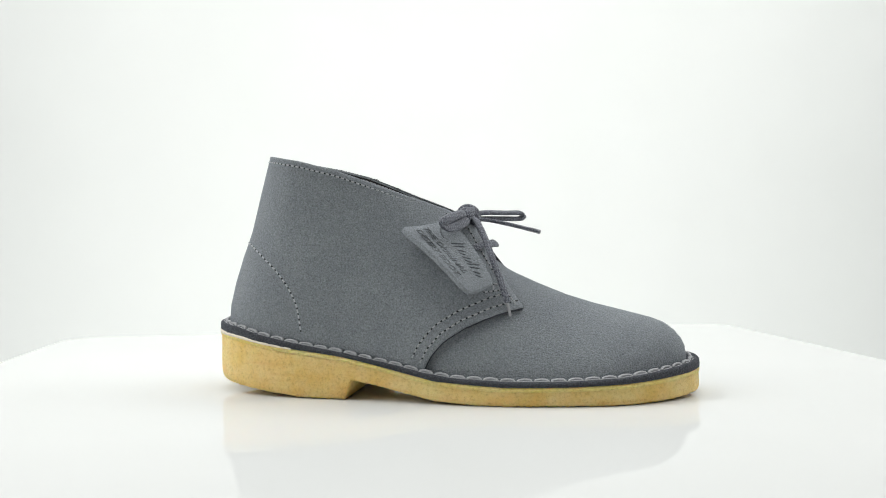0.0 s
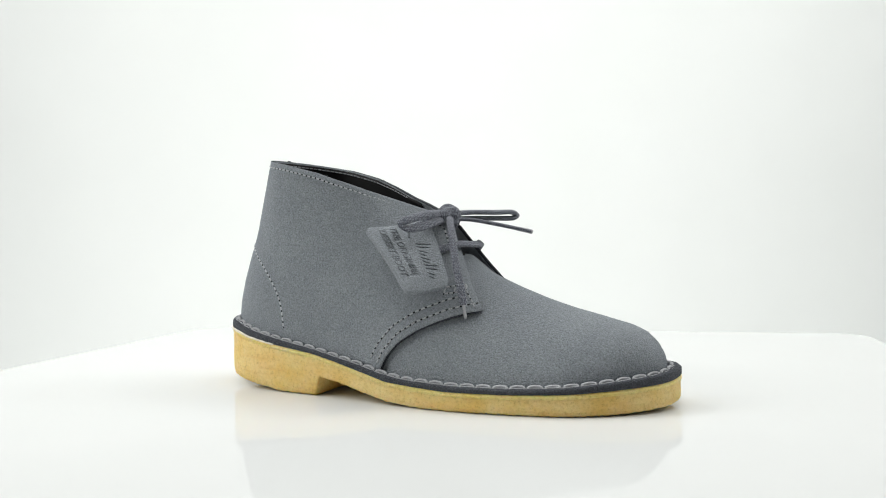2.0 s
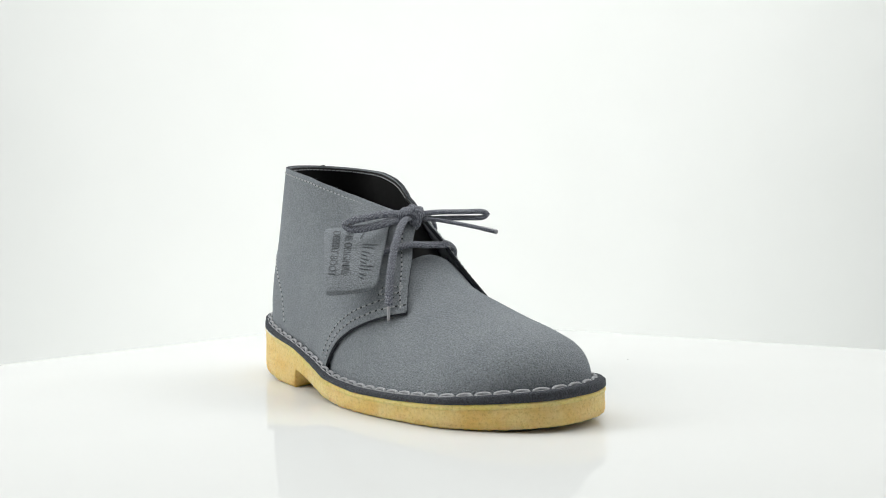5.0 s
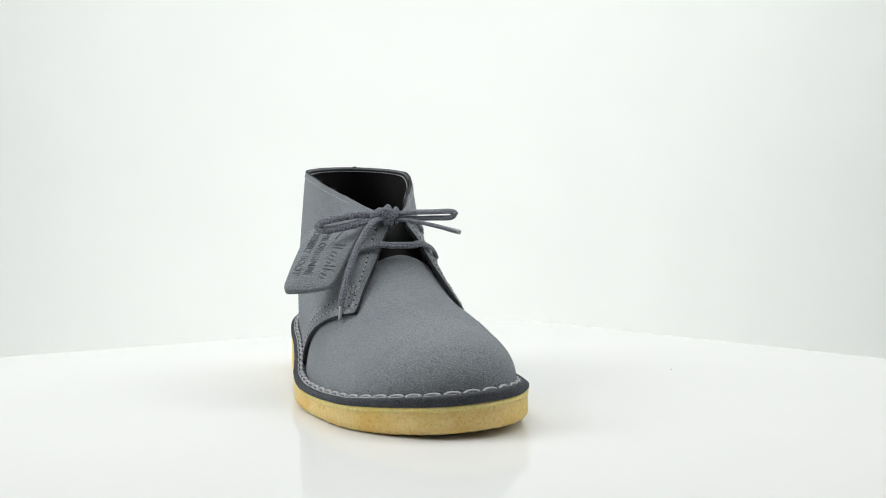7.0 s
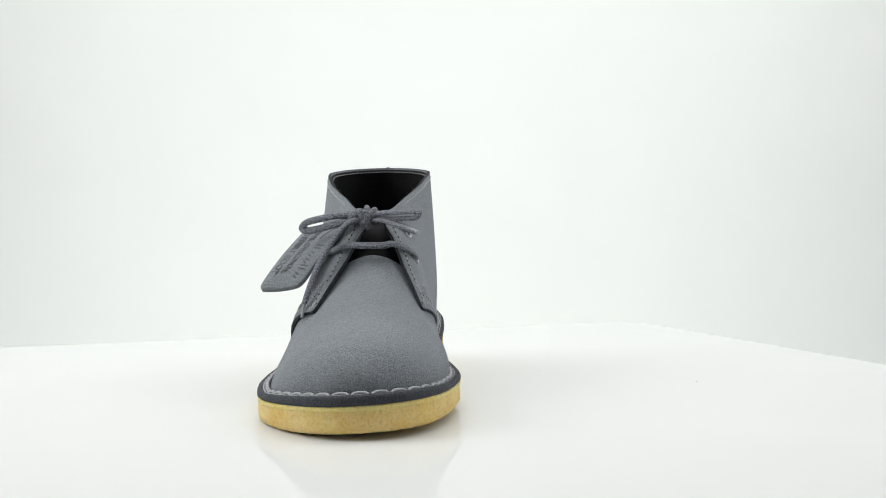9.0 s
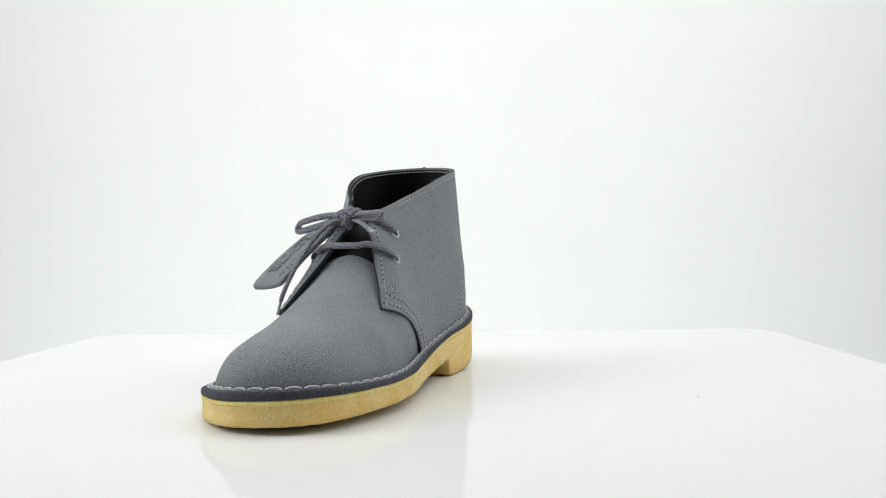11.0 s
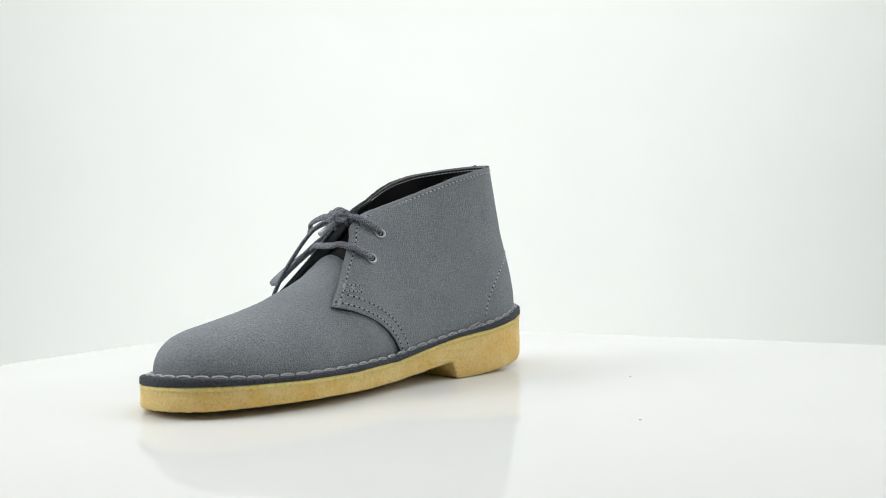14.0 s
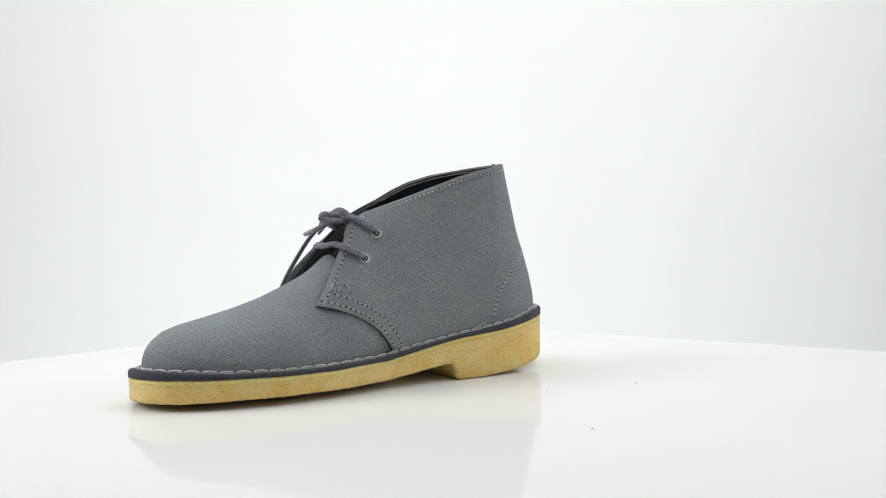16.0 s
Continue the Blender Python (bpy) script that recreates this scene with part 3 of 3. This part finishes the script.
def build_tag():
    corners = [Vector((0.5, -34, 95.6)), Vector((43, -54.6, 60.6)), Vector((53, -27.5, 63.6)), Vector((23, -1.5, 100.5))]
    tl, bl, br, tr = corners
    n = (bl - tl).cross(br - tl).normalized()
    if n.z < 0:
        n = -n
    tag = new("hang_tag")
    tag.parent = boot
    tagged(tag, "grey suede fob tag with embossed lettering, tied to the laces")

    def at(a, b, off=0.0):
        """a across from the outer edge, b down from the top."""
        p = (tl * (1 - a) + tr * a) * (1 - b) + (bl * (1 - a) + br * a) * b
        return p + n * (off + 1.6 * math.sin(math.pi * b) - 1.4 * math.sin(math.pi * a))

    bm = bmesh.new()
    k = 25
    rim = []
    for side in range(4):
        for i in range(k):
            s = i / k * 2 - 1
            q = {0: (-1, s), 1: (s, 1), 2: (1, -s), 3: (-s, -1)}[side]
            r = 0.80
            qx, qy = q
            ex, ey = max(abs(qx) - r, 0) / (1 - r), max(abs(qy) - r, 0) / (1 - r)
            if ex > 0 and ey > 0:
                l = max(ex, ey) / math.hypot(ex, ey)
                qx = math.copysign(r + (1 - r) * ex * l, qx)
                qy = math.copysign(r + (1 - r) * ey * l, qy)
            rim.append((qx, qy))
    rings = []
    for off, grow in ((-1.9, 0.0), (-1.9, 0.5), (-1.9, 0.97), (-1.5, 1.0), (0.7, 1.0), (1.1, 0.975), (1.2, 0.5), (1.2, 0.0)):
        rings.append([at(0.5 + 0.5 * x * grow, 0.5 + 0.5 * y * grow, off) for x, y in rim])
    grid(bm, rings, True)
    bmesh.ops.remove_doubles(bm, verts=bm.verts, dist=0.01)
    bmesh.ops.recalc_face_normals(bm, faces=bm.faces)
    part("tag_body", millimetres(bm), SUEDE, tag, "thick suede tag with rounded corners")

    down = (bl + br - tl - tr).normalized()
    across = (n.cross(down)).normalized()

    def line(text, a, b0, size, squeeze):
        cu = bpy.data.curves.new("lettering", "FONT")
        cu.body, cu.size, cu.extrude, cu.align_x, cu.align_y = text, size, 0.00018, "CENTER", "CENTER"
        tmp = bpy.data.objects.new("lettering", cu)
        me = bpy.data.meshes.new_from_object(tmp)
        bpy.data.objects.remove(tmp)
        me.materials.clear()
        me.materials.append(LETTER)
        ob = new("lettering", me)
        ob.parent = tag
        x = down
        z = n
        y = z.cross(x).normalized()
        m = Matrix((x, y, z)).transposed().to_4x4()
        ob.matrix_basis = Matrix.Translation(at(a, b0, 1.25) * 0.001) @ m @ Matrix.Diagonal((squeeze, 1, 1, 1))
        return tagged(ob, "words pressed into the suede")

    line("DESERT BOOT", 0.17, 0.45, 0.0062, 1.0)
    line("THE ORIGINAL", 0.38, 0.43, 0.0062, 1.0)
    # the maker's mark as plain strokes
    bm = bmesh.new()
    strokes = [[(0.88, 0.14), (0.76, 0.09), (0.64, 0.14), (0.58, 0.26)]]
    for i in range(5):
        b = 0.36 + 0.105 * i
        tall = 0.88 if i in (0, 3) else 0.77
        strokes.append([(0.62, b), (tall, b + 0.06)])
        strokes.append([(0.62, b + 0.045), (tall - 0.04, b + 0.1)])
    for stroke in strokes:
        sweep(bm, [at(a, b, 1.2) for a, b in stroke], 1.25, 0.9, tuple(n), sides=6, per=4)
    part("emblem", millimetres(bm), LETTER, tag, "pressed mark of curved strokes")


def build_small():
    # dried glue under the welt at the heel's outer side
    pts = [(x, y) for x, y in inset(EDGE_RUN, -0.25) if y < 4 and -124 < x < -58]
    bm = bmesh.new()
    sweep(bm, [(x, y, float(crepe_top(x, y)) + 0.1) for x, y in pts[::8]], 1.0, 2.6, sides=8, taper=0.35)
    part("glue_line", millimetres(bm), GLUE, boot, "pale strip of dried glue at the heel")
    # row of stitches on the lining below the collar
    arc = [quarter_point(-0.78 + 1.56 * i / 240, 0.972) for i in range(241)]
    arc = [Vector(p) for p in even([tuple(p) for p in arc], step=3.0)]
    bm = bmesh.new()
    for a, b in zip(arc, arc[1:]):
        m, d = (a + b) / 2, (b - a) * 0.36
        flat = -Vector((m.x - max(-55.0, m.x), m.y - float(ridge_y(m.x)), 0.0)).normalized()
        out = (flat - flat.project(d)).normalized()
        bead(bm, m - d + out * 1.9, m + d + out * 1.9, out, 0.7, 0.35)
    bmesh.ops.recalc_face_normals(bm, faces=bm.faces)
    tagged(part("lining_stitching", millimetres(bm), THREAD_DARK, boot, "row of grey stitches inside the collar", smooth=False), kind="stuff")
    # tangled end of the welt thread
    bm = bmesh.new()
    for dx, dz in ((-5, 0.5), (-1, 2.6), (3, 1.6)):
        x = -52.0 + dx
        y = float(feather(x)[1]) + 3.2
        z = float(welt_top(x, y)) + 0.6
        sweep(bm, [(x - 3, y, z), (x - 1, y + 0.8, z + dz), (x + 1.5, y + 0.4, z + dz * 0.6), (x + 3, y + 0.2, z - 0.2)], 1.0, 1.0, sides=6, per=4)
    part("thread_tail", millimetres(bm), THREAD_PALE, boot, "tangled grey thread end at the heel")
    # loose fibres on the collar's raw edge
    bm = bmesh.new()
    rnd = random.Random(8)
    for u in [0.02, 0.03] + [rnd.choice((-1, 1)) * rnd.uniform(0.55, 0.95) for _ in range(14)]:
        p = quarter_point(u, 1.0)
        tips = [p + Vector((rnd.uniform(-1.2, 1.2), rnd.uniform(-1.2, 1.2), k * rnd.uniform(0.3, 0.6))) for k in (0.6, 1.4, 2.0)]
        sweep(bm, [p] + tips, 0.35, 0.35, sides=4, per=2)
    tagged(part("loose_fibres", millimetres(bm), SUEDE_EDGE, boot, "frayed fibres along the collar edge"), kind="stuff")


build_small()
build_vamp()
build_quarter()
build_tongue()
build_sole()
build_seams()
build_holes()
build_eyelets()
build_laces()
build_tag()


# ---- the place ----
def build_board():
    half, r, top, thick = 0.325, 0.035, 0.001 * GROUND, 0.006
    pts = []
    for cx, cy, a0 in ((1, 1, 0), (-1, 1, 90), (-1, -1, 180), (1, -1, 270)):
        for i in range(13):
            a = radians(a0 + 90 * i / 12)
            pts.append((cx * (half - r) + r * math.cos(a), cy * (half - r) + r * math.sin(a)))
    turn = Matrix.Rotation(radians(4), 3, "Z")
    bm = bmesh.new()
    rings = []
    for z, k in ((top - thick, 0.0), (top - thick, 0.996), (top - thick + 0.002, 1.0), (top - 0.0022, 1.0), (top - 0.0006, 0.9985), (top, 0.994), (top, 0.0)):
        rings.append([turn @ Vector((x * k, y * k, 0)) + Vector((0.015, 0.0, z)) for x, y in pts])
    grid(bm, rings, True)
    bmesh.ops.remove_doubles(bm, verts=bm.verts, dist=1e-6)
    bmesh.ops.recalc_face_normals(bm, faces=bm.faces)
    ob = new("display_board", mesh_of("display_board", bm, ACRYLIC, False))
    return tagged(ob, "square glossy white acrylic board with rounded corners, on a turntable", "board")


def build_turntable():
    bm = bmesh.new()
    bmesh.ops.create_cone(bm, cap_ends=True, segments=64, radius1=0.13, radius2=0.12, depth=0.024)
    bmesh.ops.translate(bm, verts=bm.verts, vec=(0, 0, -0.0195))
    ob = new("turntable")
    part("disc", bm, BASE, ob, smooth=False)
    bm = bmesh.new()
    bmesh.ops.create_cone(bm, cap_ends=True, segments=48, radius1=0.11, radius2=0.09, depth=0.468)
    bmesh.ops.translate(bm, verts=bm.verts, vec=(0, 0, -0.266))
    part("pedestal", bm, BASE, ob, smooth=False)
    return tagged(ob, "round white turntable on a pedestal under the board", "turntable")


def build_surround():
    """A white sweep: floor, curved back and wall; then unseen sides, front and top, added for bounce."""
    bm = bmesh.new()
    prof = [(-1.1, -0.5), (0.6, -0.5)] + [(0.6 + 0.4 * math.sin(radians(a)), -0.5 + 0.4 * (1 - math.cos(radians(a)))) for a in range(6, 91, 6)] + [(1.0, 1.25)]
    t = 0.01
    rows = [[Vector((x, y, z)) for y, z in prof] for x in (-1.5, 1.5)]
    grid(bm, rows)
    ob = new("backdrop", mesh_of("backdrop", bm, FABRIC))
    s = ob.modifiers.new("thickness", "SOLIDIFY")
    s.thickness = t
    tagged(ob, "seamless white paper sweep, floor and back", "backdrop", kind="structure")
    # unseen panels, added to control the light bounced onto the boot
    for name, lo, hi in (("bounce_west", (-1.53, -1.1, -0.52), (-1.505, 1.05, 1.25)), ("bounce_east", (1.505, -1.1, -0.52), (1.53, 1.05, 1.25)),
                         ("bounce_south", (-1.53, -1.14, -0.52), (1.53, -1.105, 1.25)), ("bounce_top", (-1.53, -1.14, 1.255), (1.53, 1.05, 1.28))):
        bm = bmesh.new()
        bmesh.ops.create_cube(bm, size=1.0)
        for v in bm.verts:
            v.co = Vector([a + (b - a) * (c + 0.5) for a, b, c in zip(lo, hi, v.co)])
        cloth = name in ("bounce_west", "bounce_east")
        tagged(new(name, mesh_of(name, bm, WHITE_BOUNCE if cloth else GREY_BOUNCE, False)), "unseen white cloth panel added to bounce light" if cloth else "unseen grey panel added to limit bounced light", "wall", kind="structure")


def build_specks():
    specks = []
    for x, y, d in ((-0.051, 0.114, 0.0004), (-0.112, 0.126, 0.0006), (0.001, 0.209, 0.0006)):
        bm = bmesh.new()
        bmesh.ops.create_icosphere(bm, subdivisions=2, radius=d)
        for v in bm.verts:
            v.co = Vector((v.co.x * 1.4, v.co.y, v.co.z * 0.4 + d * 0.4)) * (1 + 0.3 * noise.noise(v.co * 900))
        ob = new("dust_speck", mesh_of("dust_speck", bm, DUST))
        tagged(ob, "tiny grey speck of dust on the white board", "dust", "specks on the board")
        specks.append((ob, Vector((x, y, 0.001 * GROUND))))
    return specks


board = build_board()
specks = build_specks()
turntable = build_turntable()
build_surround()
build_welt_stitches()


def motions():
    rows = [(t, Matrix.Rotation(radians(a), 4, "Z")) for t, a in TURN]
    walk(board, rows)
    walk(turntable, rows)
    fit = Matrix.Translation(BOOT_AT) @ Matrix.Rotation(radians(BOOT_YAW), 4, "Z")
    walk(boot, [(t, m @ fit) for t, m in rows])
    for ob, at in specks:
        walk(ob, [(t, m @ fit @ Matrix.Translation(at)) for t, m in rows])


motions()
